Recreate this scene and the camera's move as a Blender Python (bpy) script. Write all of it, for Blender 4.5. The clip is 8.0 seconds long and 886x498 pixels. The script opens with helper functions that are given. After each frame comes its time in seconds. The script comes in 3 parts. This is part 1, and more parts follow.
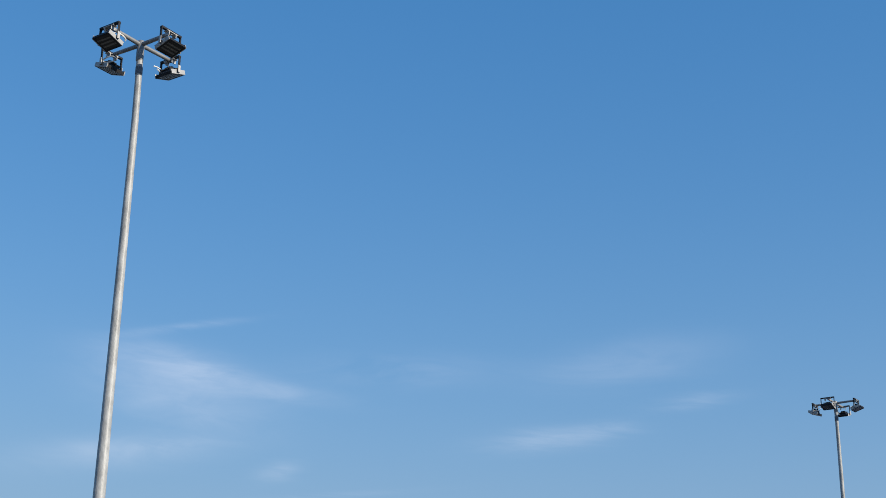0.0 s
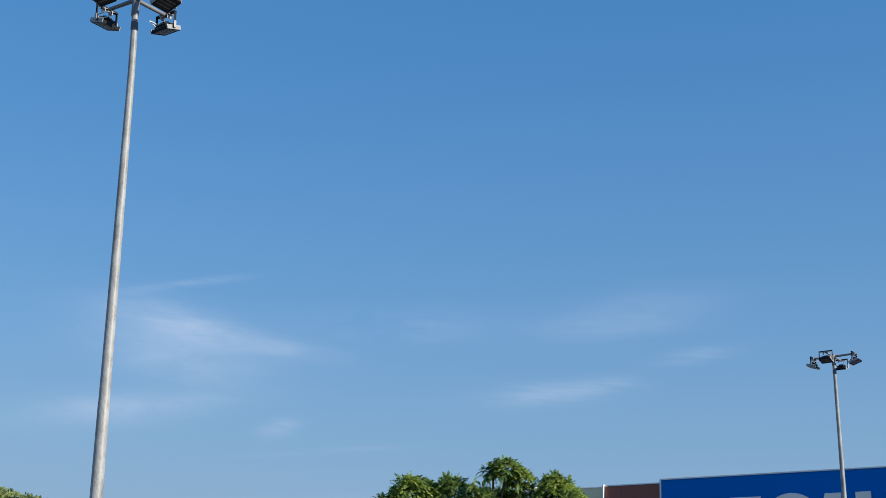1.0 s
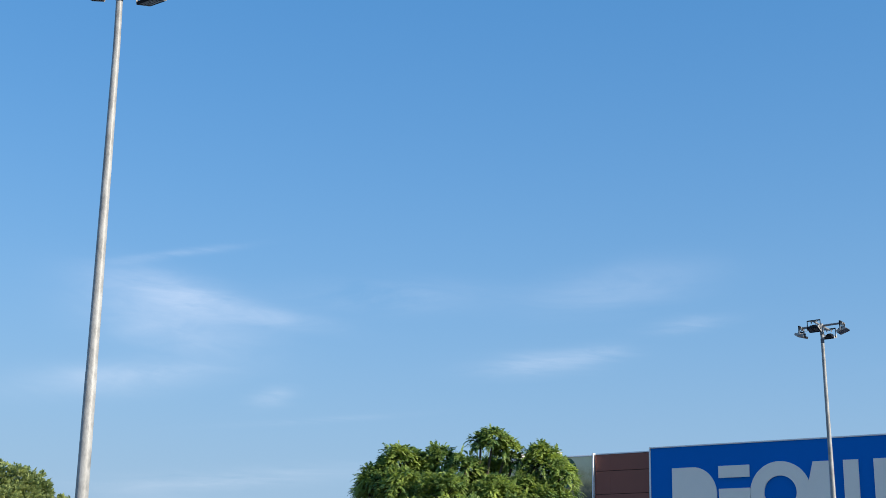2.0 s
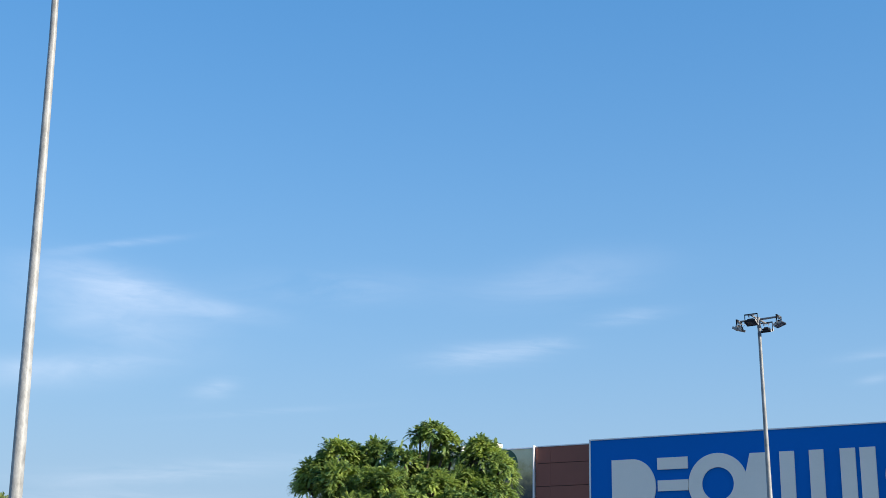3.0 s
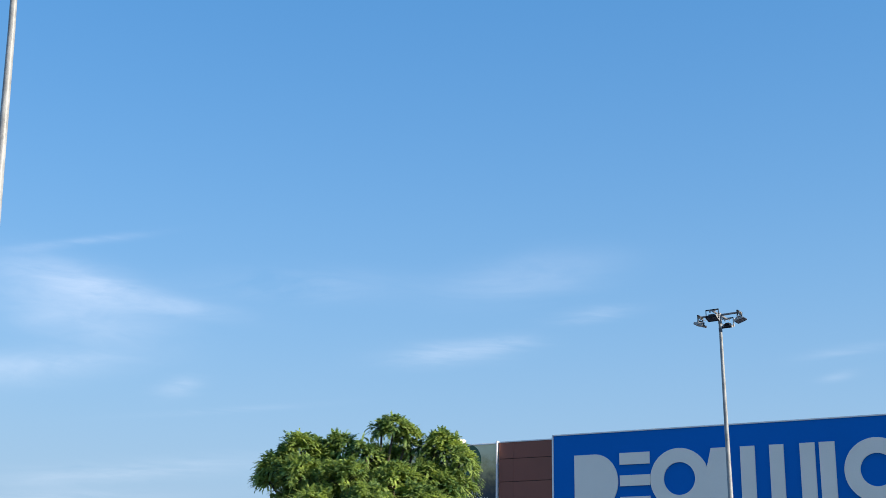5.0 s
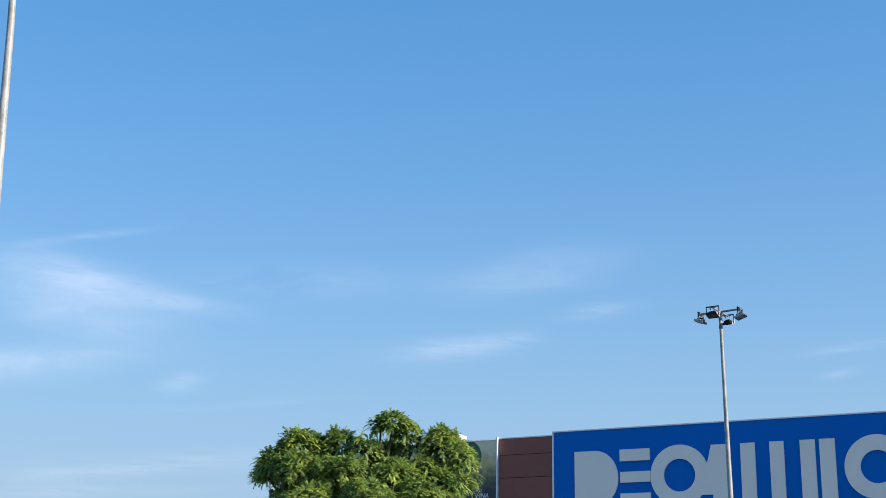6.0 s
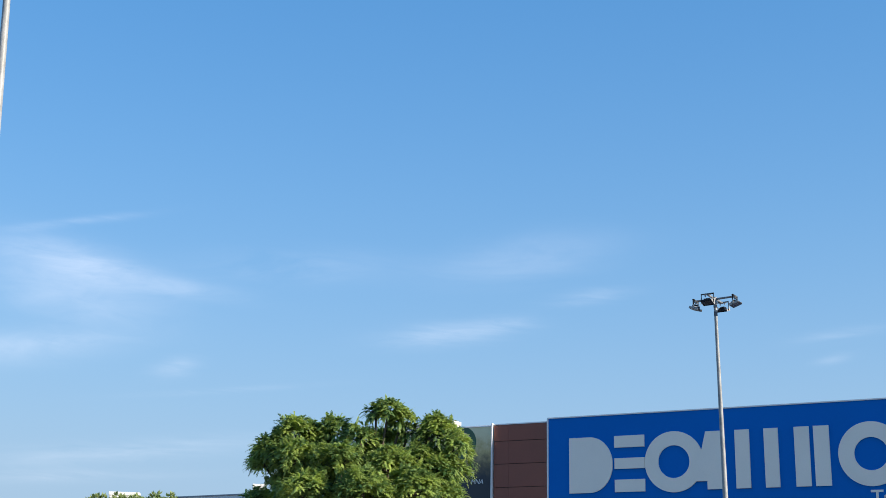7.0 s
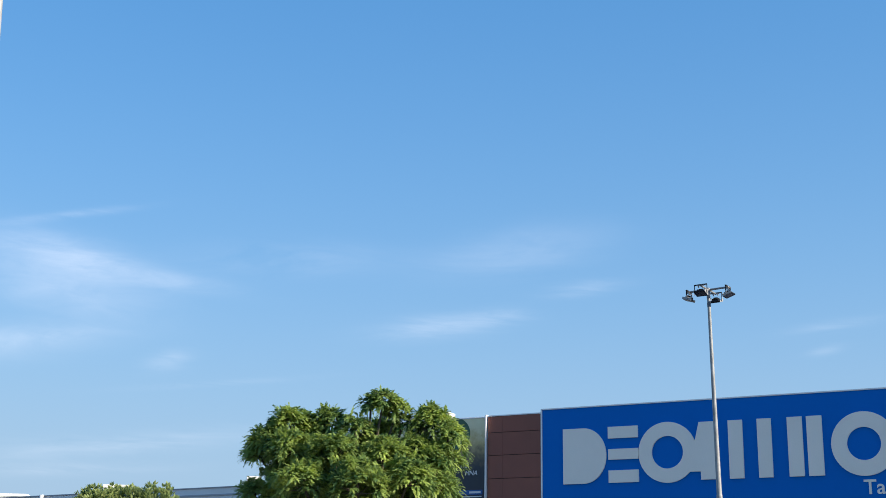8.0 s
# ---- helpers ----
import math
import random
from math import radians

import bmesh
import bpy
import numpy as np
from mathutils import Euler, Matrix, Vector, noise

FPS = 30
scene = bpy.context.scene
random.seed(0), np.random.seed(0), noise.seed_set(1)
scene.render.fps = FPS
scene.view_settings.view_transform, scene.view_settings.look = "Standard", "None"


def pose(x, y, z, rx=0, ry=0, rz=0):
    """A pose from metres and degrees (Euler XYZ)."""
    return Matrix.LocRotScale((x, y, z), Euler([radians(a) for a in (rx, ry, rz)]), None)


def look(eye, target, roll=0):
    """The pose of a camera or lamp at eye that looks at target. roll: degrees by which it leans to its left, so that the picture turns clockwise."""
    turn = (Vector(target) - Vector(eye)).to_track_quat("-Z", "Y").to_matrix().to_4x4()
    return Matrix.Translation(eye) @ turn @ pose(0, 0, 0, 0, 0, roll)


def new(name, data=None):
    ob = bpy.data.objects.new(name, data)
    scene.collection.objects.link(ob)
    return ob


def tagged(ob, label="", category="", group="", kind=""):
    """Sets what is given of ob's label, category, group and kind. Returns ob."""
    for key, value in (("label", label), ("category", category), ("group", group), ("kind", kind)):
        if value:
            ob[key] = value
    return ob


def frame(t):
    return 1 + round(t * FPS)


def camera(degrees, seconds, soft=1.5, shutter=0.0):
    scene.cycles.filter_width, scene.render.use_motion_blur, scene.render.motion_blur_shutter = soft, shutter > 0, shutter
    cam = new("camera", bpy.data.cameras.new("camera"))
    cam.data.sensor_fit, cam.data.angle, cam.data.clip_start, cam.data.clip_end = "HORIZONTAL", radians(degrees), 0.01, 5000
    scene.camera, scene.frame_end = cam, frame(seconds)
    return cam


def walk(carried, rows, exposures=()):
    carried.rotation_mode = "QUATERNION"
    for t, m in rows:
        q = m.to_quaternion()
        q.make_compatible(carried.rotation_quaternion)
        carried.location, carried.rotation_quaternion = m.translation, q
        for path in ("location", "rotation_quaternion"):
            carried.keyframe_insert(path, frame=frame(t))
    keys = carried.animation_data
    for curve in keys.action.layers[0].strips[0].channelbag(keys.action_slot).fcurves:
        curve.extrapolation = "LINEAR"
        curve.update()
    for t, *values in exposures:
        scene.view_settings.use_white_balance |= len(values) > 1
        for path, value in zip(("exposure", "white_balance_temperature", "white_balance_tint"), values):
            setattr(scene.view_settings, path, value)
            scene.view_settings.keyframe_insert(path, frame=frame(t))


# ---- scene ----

# ---------------------------------------------------------------- camera
cam = camera(37.4, 8.0, soft=0.8)
PATH = (
    (0.0, -0.191, -0.046, 1.692, 33.284, 20.406, 2.288),
    (0.5, -0.188, -0.041, 1.690, 33.276, 20.043, 2.123),
    (0.7, -0.189, -0.034, 1.687, 33.235, 19.610, 2.066),
    (1.0, -0.193, -0.020, 1.681, 33.165, 18.490, 1.982),
    (1.2, -0.164, -0.016, 1.681, 33.144, 17.851, 2.033),
    (2.3, -0.020, -0.020, 1.687, 32.490, 17.085, 1.730),
    (2.5, 0.003, -0.020, 1.688, 31.839, 17.045, 1.626),
    (3.0, 0.009, -0.014, 1.729, 30.223, 16.868, 1.257),
    (3.5, -0.006, -0.031, 1.719, 29.718, 16.857, 1.098),
    (4.0, -0.003, -0.096, 1.700, 28.816, 16.729, 0.840),
    (4.5, 0.055, -0.037, 1.632, 28.693, 16.771, 0.877),
    (4.7, 0.075, -0.020, 1.632, 28.660, 16.840, 0.900),
    (5.8, 0.138, 0.014, 1.640, 28.760, 16.665, 1.050),
    (6.0, 0.140, 0.018, 1.641, 28.745, 16.636, 1.062),
    (6.5, 0.117, -0.008, 1.679, 28.657, 16.251, 1.063),
    (7.0, 0.131, -0.001, 1.685, 28.502, 15.993, 1.136),
    (7.5, 0.115, 0.022, 1.661, 28.367, 15.832, 1.032),
    (8.0, 0.122, -0.026, 1.649, 28.177, 15.669, 0.898),
)


def held(x, y, z, yaw, pitch, roll):
    return pose(x, y, z, 90 + pitch, 0, yaw) @ pose(0, 0, 0, 0, 0, roll)


EXPOSURES = ((0.0, 0.33, 6320, 10), (0.5, 0.25, 6220, 10), (1.0, 0.29, 6240, 10), (1.2, 0.33, 6270, 10),
             (2.3, 0.67, 6480, 10), (3.5, 0.73, 6500, 10), (8.0, 0.74, 6500, 10))
walk(cam, [(t, held(*rest)) for t, *rest in PATH], EXPOSURES)

# ---------------------------------------------------------------- sky and sun
SUN_AZ, SUN_EL = 87.0, 24.0      # degrees clockwise from +y, above the horizon
world = bpy.data.worlds.new("sky")
scene.world = world
world.use_nodes = True
wn, wl = world.node_tree.nodes, world.node_tree.links
wn.clear()


def wnode(kind, **inputs):
    n = wn.new(kind)
    for key, value in inputs.items():
        n.inputs[int(key[1:])].default_value = value
    return n


def wmath(op, a, b=None, clamp=False):
    n = wn.new("ShaderNodeMath")
    n.operation, n.use_clamp = op, clamp
    for i, v in enumerate((a, b)):
        if v is None:
            continue
        if isinstance(v, (int, float)):
            n.inputs[i].default_value = v
        else:
            wl.new(v, n.inputs[i])
    return n.outputs[0]


sky = wn.new("ShaderNodeTexSky")
sky.sky_type, sky.sun_disc = "NISHITA", False
sky.sun_elevation, sky.sun_rotation = radians(SUN_EL), radians(SUN_AZ)
sky.air_density, sky.dust_density, sky.ozone_density, sky.altitude = 1.0, 0.2, 1.6, 50
coords = wn.new("ShaderNodeTexCoord")
split = wn.new("ShaderNodeSeparateXYZ")
wl.new(coords.outputs["Generated"], split.inputs[0])
# azimuth (degrees to the left of +y) and elevation of the sky's direction
west = wmath("MULTIPLY", split.outputs[0], -1.0)
az = wmath("MULTIPLY", wmath("ARCTAN2", west, split.outputs[1]), 57.2958)
el = wmath("MULTIPLY", wmath("ARCSINE", split.outputs[2]), 57.2958)
plane = wn.new("ShaderNodeCombineXYZ")
wl.new(az, plane.inputs[0]), wl.new(el, plane.inputs[1])


def streaks(turn, along, across, scale, detail, rough, low, high):
    """Wispy fibres drawn out along one direction of the sky."""
    m = wn.new("ShaderNodeMapping")
    m.inputs["Rotation"].default_value = (0, 0, radians(turn))
    m.inputs["Scale"].default_value = (1 / along, 1 / across, 1)
    wl.new(plane.outputs[0], m.inputs[0])
    n = wn.new("ShaderNodeTexNoise")
    n.inputs["Scale"].default_value, n.inputs["Detail"].default_value = scale, detail
    n.inputs["Roughness"].default_value, n.inputs["Distortion"].default_value = rough, 0.6
    wl.new(m.outputs[0], n.inputs["Vector"])
    r = wn.new("ShaderNodeMapRange")
    r.inputs["From Min"].default_value, r.inputs["From Max"].default_value = low, high
    wl.new(n.outputs[0], r.inputs[0])
    return r.outputs[0]


def veil(a0, e0, ra, re, turn, strength, fibre):
    """One soft cirrus patch: centre, half sizes and turn in degrees, times its fibres."""
    c, s = math.cos(radians(turn)), math.sin(radians(turn))
    da, de = wmath("SUBTRACT", az, a0), wmath("SUBTRACT", el, e0)
    u = wmath("ADD", wmath("MULTIPLY", da, c / ra), wmath("MULTIPLY", de, s / ra))
    v = wmath("ADD", wmath("MULTIPLY", da, -s / re), wmath("MULTIPLY", de, c / re))
    d2 = wmath("ADD", wmath("MULTIPLY", u, u), wmath("MULTIPLY", v, v))
    g = wmath("EXPONENT", wmath("MULTIPLY", d2, -1.0))
    return wmath("MULTIPLY", wmath("MULTIPLY", g, strength), fibre)


fine = streaks(-14, 5.0, 0.75, 1.1, 7, 0.62, 0.30, 0.75)
falling = streaks(-14, 3.4, 0.7, 1.2, 7, 0.62, 0.12, 0.80)
rising = streaks(12, 4.0, 0.50, 1.2, 6, 0.6, 0.25, 0.75)
soft = streaks(-13, 3.0, 1.0, 0.9, 6, 0.58, 0.0, 0.95)
broad = streaks(-6, 9.0, 1.8, 0.9, 6, 0.6, 0.35, 0.8)
VEILS = (
    (44.8, 14.55, 3.0, 0.75, 9, 0.30, falling),
    (44.9, 13.8, 3.6, 1.05, 7, 0.27, soft),
    (40.6, 13.85, 2.8, 0.42, 5, 0.20, falling),
    (44.6, 12.7, 3.4, 0.85, 5, 0.17, soft),
    (44.9, 16.2, 2.7, 0.17, -12, 0.15, rising),
    (46.8, 10.75, 3.9, 0.66, -8, 0.31, soft),
    (44.8, 11.2, 1.7, 0.25, -7, 0.17, fine),
    (28.6, 12.2, 2.5, 0.50, -5, 0.17, fine),
    (28.2, 12.25, 2.4, 0.42, -6, 0.12, rising),
    (25.8, 12.70, 1.3, 0.32, -4, 0.22, rising),
    (40.1, 10.4, 0.9, 0.40, -14, 0.17, rising),
    (35.3, 14.95, 3.8, 0.65, -2, 0.22, broad),
    (24.8, 15.5, 3.8, 0.95, -8, 0.19, broad),
    (21.7, 13.95, 1.8, 0.32, -7, 0.14, rising),
    (11.0, 12.05, 2.0, 0.25, -6, 0.10, rising),
    (11.5, 11.04, 0.7, 0.18, -10, 0.14, rising),
    (38.0, 9.5, 3.5, 0.13, -6, 0.10, rising),
    (41.5, 6.8, 6.0, 0.45, -6, 0.17, fine),
    (45.0, 5.6, 5.0, 0.3, -3, 0.14, fine),
)
cover = None
for spec in VEILS:
    one = veil(*spec)
    cover = one if cover is None else wmath("ADD", cover, one)
cover = wmath("MINIMUM", wmath("MAXIMUM", cover, 0.0), 0.6)
sky_bg, cloud_bg = wn.new("ShaderNodeBackground"), wn.new("ShaderNodeBackground")
deep = wn.new("ShaderNodeHueSaturation")
deep.inputs["Saturation"].default_value = 1.38
wl.new(sky.outputs[0], deep.inputs["Color"]), wl.new(deep.outputs[0], sky_bg.inputs[0])
# thin high haze, the same all round
even_bg, even = wn.new("ShaderNodeBackground"), wn.new("ShaderNodeMixShader")
even_bg.inputs[0].default_value, even_bg.inputs[1].default_value = (0.056, 0.197, 0.440, 1), 1.0
even.inputs[0].default_value = 0.55
wl.new(sky_bg.outputs[0], even.inputs[1]), wl.new(even_bg.outputs[0], even.inputs[2])
SKY = 0.128
sky_bg.inputs[1].default_value = SKY
cloud_bg.inputs[0].default_value, cloud_bg.inputs[1].default_value = (0.86, 0.90, 1.0, 1), 0.80
# pale haze that thickens towards the horizon
haze_bg, hazy = wn.new("ShaderNodeBackground"), wn.new("ShaderNodeMixShader")
haze_bg.inputs[0].default_value, haze_bg.inputs[1].default_value = (0.205, 0.335, 0.470, 1), 1.0
thick = wmath("EXPONENT", wmath("MULTIPLY", wmath("POWER", wmath("MULTIPLY", wmath("MAXIMUM", el, 0.0), 1 / 16.0), 1.5), -1.0))
wl.new(thick, hazy.inputs[0])
wl.new(even.outputs[0], hazy.inputs[1]), wl.new(haze_bg.outputs[0], hazy.inputs[2])
# dusty, paler air just over the horizon
dust_bg, dusty = wn.new("ShaderNodeBackground"), wn.new("ShaderNodeMixShader")
dust_bg.inputs[0].default_value, dust_bg.inputs[1].default_value = (0.275, 0.335, 0.425, 1), 1.0
low_air = wmath("EXPONENT", wmath("MULTIPLY", wmath("POWER", wmath("MULTIPLY", wmath("MAXIMUM", el, 0.0), 1 / 9.0), 2.0), -1.0))
wl.new(wmath("MULTIPLY", low_air, 0.50), dusty.inputs[0])
wl.new(hazy.outputs[0], dusty.inputs[1]), wl.new(dust_bg.outputs[0], dusty.inputs[2])
mixed, out = wn.new("ShaderNodeMixShader"), wn.new("ShaderNodeOutputWorld")
wl.new(cover, mixed.inputs[0])
wl.new(dusty.outputs[0], mixed.inputs[1]), wl.new(cloud_bg.outputs[0], mixed.inputs[2])
wl.new(mixed.outputs[0], out.inputs[0])

sun_data = bpy.data.lights.new("sun", "SUN")
sun_data.energy, sun_data.angle, sun_data.color = 5.0, radians(0.5), (1.0, 0.89, 0.73)
sun = new("sun", sun_data)
sun_way = Vector((math.sin(radians(SUN_AZ)) * math.cos(radians(SUN_EL)),
                  math.cos(radians(SUN_AZ)) * math.cos(radians(SUN_EL)), math.sin(radians(SUN_EL))))
sun.matrix_world = look(sun_way * 60 + Vector((-10, 20, 0)), (-10, 20, 0))


# ---------------------------------------------------------------- materials
def material(name, base, rough=0.6, metal=0.0, vary=0.15, scale=3.0, grain=60.0, bump=0.15,
             depth=0.004, tint=None, spec=0.5, streak=(1, 1, 1), dirt=None):
    """A painted or metal surface: two sizes of variation in colour, wear in gloss and a fine relief."""
    m = bpy.data.materials.new(name)
    m.use_nodes = True
    n, l = m.node_tree.nodes, m.node_tree.links
    p = n["Principled BSDF"]
    tc, mp = n.new("ShaderNodeTexCoord"), n.new("ShaderNodeMapping")
    mp.inputs["Scale"].default_value = streak
    l.new(tc.outputs["Object"], mp.inputs[0])
    big, small = n.new("ShaderNodeTexNoise"), n.new("ShaderNodeTexNoise")
    for t, sc, de in ((big, scale, 5), (small, grain, 3)):
        t.inputs["Scale"].default_value, t.inputs["Detail"].default_value = sc, de
        l.new(mp.outputs[0], t.inputs["Vector"])
    both = n.new("ShaderNodeMath")
    both.operation = "MULTIPLY_ADD"
    both.inputs[1].default_value = 0.35
    l.new(small.outputs[0], both.inputs[0]), l.new(big.outputs[0], both.inputs[2])
    info = n.new("ShaderNodeObjectInfo")
    lift = n.new("ShaderNodeMath")
    lift.operation = "MULTIPLY_ADD"
    lift.inputs[1].default_value = 0.12
    l.new(info.outputs["Random"], lift.inputs[0]), l.new(both.outputs[0], lift.inputs[2])
    ramp = n.new("ShaderNodeValToRGB")
    lo = dirt or [c * (1 - vary) for c in base]
    hi = tint or [min(1, c * (1 + vary)) for c in base]
    ramp.color_ramp.elements[0].position, ramp.color_ramp.elements[1].position = 0.42, 0.98
    ramp.color_ramp.elements[0].color, ramp.color_ramp.elements[1].color = (*lo, 1), (*hi, 1)
    l.new(lift.outputs[0], ramp.inputs[0]), l.new(ramp.outputs[0], p.inputs["Base Color"])
    rr = n.new("ShaderNodeMapRange")
    rr.inputs["To Min"].default_value, rr.inputs["To Max"].default_value = max(0.05, rough - 0.1), min(1, rough + 0.1)
    l.new(big.outputs[0], rr.inputs[0]), l.new(rr.outputs[0], p.inputs["Roughness"])
    p.inputs["Metallic"].default_value = metal
    p.inputs["Specular IOR Level"].default_value = spec
    b = n.new("ShaderNodeBump")
    b.inputs["Strength"].default_value, b.inputs["Distance"].default_value = bump, depth
    l.new(both.outputs[0], b.inputs["Height"]), l.new(b.outputs[0], p.inputs["Normal"])
    return m


def leaf_material(name, dark, light):
    """Thin leaves: gloss on top, light coming through, each leaf of its own green."""
    m = bpy.data.materials.new(name)
    m.use_nodes = True
    n, l = m.node_tree.nodes, m.node_tree.links
    p = n["Principled BSDF"]
    tone, tc, noi = n.new("ShaderNodeAttribute"), n.new("ShaderNodeTexCoord"), n.new("ShaderNodeTexNoise")
    tone.attribute_name = "tone"
    noi.inputs["Scale"].default_value, noi.inputs["Detail"].default_value = 2.6, 4
    l.new(tc.outputs["Object"], noi.inputs["Vector"])
    add = n.new("ShaderNodeMath")
    add.operation = "MULTIPLY_ADD"
    add.inputs[1].default_value = 0.34
    l.new(tone.outputs["Fac"], add.inputs[0]), l.new(noi.outputs[0], add.inputs[2])
    ramp = n.new("ShaderNodeValToRGB")
    ramp.color_ramp.elements[0].position, ramp.color_ramp.elements[1].position = 0.42, 0.92
    ramp.color_ramp.elements[0].color, ramp.color_ramp.elements[1].color = (*dark, 1), (*light, 1)
    l.new(add.outputs[0], ramp.inputs[0])
    l.new(ramp.outputs[0], p.inputs["Base Color"])
    p.inputs["Roughness"].default_value = 0.4
    p.inputs["Specular IOR Level"].default_value = 0.5
    tr, mix = n.new("ShaderNodeBsdfTranslucent"), n.new("ShaderNodeMixShader")
    hue = n.new("ShaderNodeHueSaturation")
    hue.inputs["Hue"].default_value, hue.inputs["Value"].default_value = 0.485, 1.25
    l.new(ramp.outputs[0], hue.inputs["Color"]), l.new(hue.outputs[0], tr.inputs[0])
    mix.inputs[0].default_value = 0.40
    l.new(p.outputs[0], mix.inputs[1]), l.new(tr.outputs[0], mix.inputs[2])
    l.new(mix.outputs[0], n["Material Output"].inputs[0])
    return m


GALVANISED = material("galvanised_steel", (0.255, 0.262, 0.262), 0.48, 0.0, 0.42, 7.0, 38, 0.9, 0.010, spec=0.4, streak=(1, 1, 0.55))
ARM_STEEL = material("arm_steel", (0.20, 0.205, 0.21), 0.5, 0.3, 0.2, 4, 60)
TAPE = material("dark_band", (0.10, 0.11, 0.13), 0.6, 0.0, 0.2, 8, 80)
HOUSING = material("black_housing", (0.013, 0.014, 0.017), 0.55, 0.0, 0.3, 6, 90, spec=0.2)
CASTING = material("pale_casting", (0.37, 0.365, 0.355), 0.45, 0.1, 0.15, 6, 90)
PLATE = material("dark_end_plate", (0.32, 0.32, 0.315), 0.4, 0.1, 0.2, 6, 90)
LENS = material("dark_lamp_glass", (0.020, 0.019, 0.018), 0.3, 0.0, 0.35, 9, 60, 0.05, spec=0.3)
STRIP = material("lamp_strip", (0.10, 0.095, 0.085), 0.4, 0.0, 0.3, 9, 60)
CABLE = material("white_cable", (0.70, 0.69, 0.66), 0.5, 0.0, 0.1, 6, 60)
BLUE = material("blue_sign_sheet", (0.0010, 0.145, 0.510), 0.6, 0.0, 0.06, 0.25, 9, 0.05, 0.002, spec=0.08)
PALE = material("white_sign_shapes", (0.90, 0.81, 0.71), 0.55, 0.0, 0.05, 0.5, 20, 0.05, 0.002, spec=0.3)
TRIM = material("white_metal_trim", (0.80, 0.80, 0.79), 0.4, 0.0, 0.07, 1.0, 30)
BROWN = material("brown_cladding", (0.235, 0.072, 0.045), 0.55, 0.0, 0.14, 0.8, 40, 0.08, 0.002)
BACKING = material("dark_joint", (0.03, 0.022, 0.022), 0.8, 0.0, 0.1)
RENDER = material("grey_wall_render", (0.45, 0.45, 0.44), 0.85, 0.0, 0.12, 0.6, 30, 0.2, 0.004)
CLAD = material("grey_metal_cladding", (0.64, 0.66, 0.68), 0.45, 0.1, 0.1, 0.4, 20, 0.08, 0.003)
CLAD_DARK = material("dark_grey_flashing", (0.33, 0.34, 0.37), 0.5, 0.1, 0.12, 0.6, 20)
ROOF = material("roof_membrane", (0.30, 0.30, 0.30), 0.85, 0.0, 0.15, 0.3, 12)
UNIT = material("white_unit_paint", (0.66, 0.65, 0.62), 0.45, 0.0, 0.06, 1.5, 30)
ASPHALT = material("asphalt", (0.105, 0.103, 0.098), 0.9, 0.0, 0.3, 0.3, 45, 0.5, 0.01)
BARK = material("bark", (0.075, 0.06, 0.042), 0.9, 0.0, 0.35, 6, 45, 0.8, 0.02, streak=(1, 1, 0.3))
LEAF = leaf_material("tree_leaves", (0.068, 0.165, 0.060), (0.465, 0.575, 0.140))
LEAF_NEAR = leaf_material("young_tree_leaves", (0.110, 0.175, 0.060), (0.400, 0.460, 0.170))


def poster_material():
    """A printed autumn picture: pale sky above, ochre foliage, dark ground."""
    m = bpy.data.materials.new("poster_print")
    m.use_nodes = True
    n, l = m.node_tree.nodes, m.node_tree.links
    p = n["Principled BSDF"]
    tc, sp = n.new("ShaderNodeTexCoord"), n.new("ShaderNodeSeparateXYZ")
    l.new(tc.outputs["Object"], sp.inputs[0])
    noi = n.new("ShaderNodeTexNoise")
    noi.inputs["Scale"].default_value, noi.inputs["Detail"].default_value = 2.4, 8
    noi.inputs["Roughness"].default_value = 0.65
    l.new(tc.outputs["Object"], noi.inputs["Vector"])
    h = n.new("ShaderNodeMath")
    h.operation = "MULTIPLY_ADD"
    h.inputs[1].default_value = 1.5
    l.new(noi.outputs[0], h.inputs[0]), l.new(sp.outputs[2], h.inputs[2])
    r = n.new("ShaderNodeMapRange")
    r.inputs["From Min"].default_value, r.inputs["From Max"].default_value = -0.5, 3.6
    l.new(h.outputs[0], r.inputs[0])
    ramp = n.new("ShaderNodeValToRGB")
    ramp.color_ramp.elements[0].position, ramp.color_ramp.elements[0].color = 0.0, (0.022, 0.028, 0.040, 1)
    ramp.color_ramp.elements[1].position, ramp.color_ramp.elements[1].color = 1.0, (0.78, 0.74, 0.50, 1)
    for pos, col in ((0.42, (0.030, 0.036, 0.045)), (0.56, (0.16, 0.13, 0.075)), (0.68, (0.52, 0.41, 0.19)), (0.80, (0.72, 0.64, 0.40))):
        e = ramp.color_ramp.elements.new(pos)
        e.color = (*col, 1)
    l.new(r.outputs[0], ramp.inputs[0]), l.new(ramp.outputs[0], p.inputs["Base Color"])
    p.inputs["Roughness"].default_value = 0.5
    return m


POSTER = poster_material()
POSTER_GREEN = material("poster_green", (0.05, 0.11, 0.06), 0.5, 0, 0.15, 2, 30)
POSTER_BLUE = material("poster_blue", (0.01, 0.09, 0.30), 0.5, 0, 0.1, 2, 30)
POSTER_WHITE = material("poster_white", (0.62, 0.63, 0.64), 0.5, 0, 0.05, 2, 30)


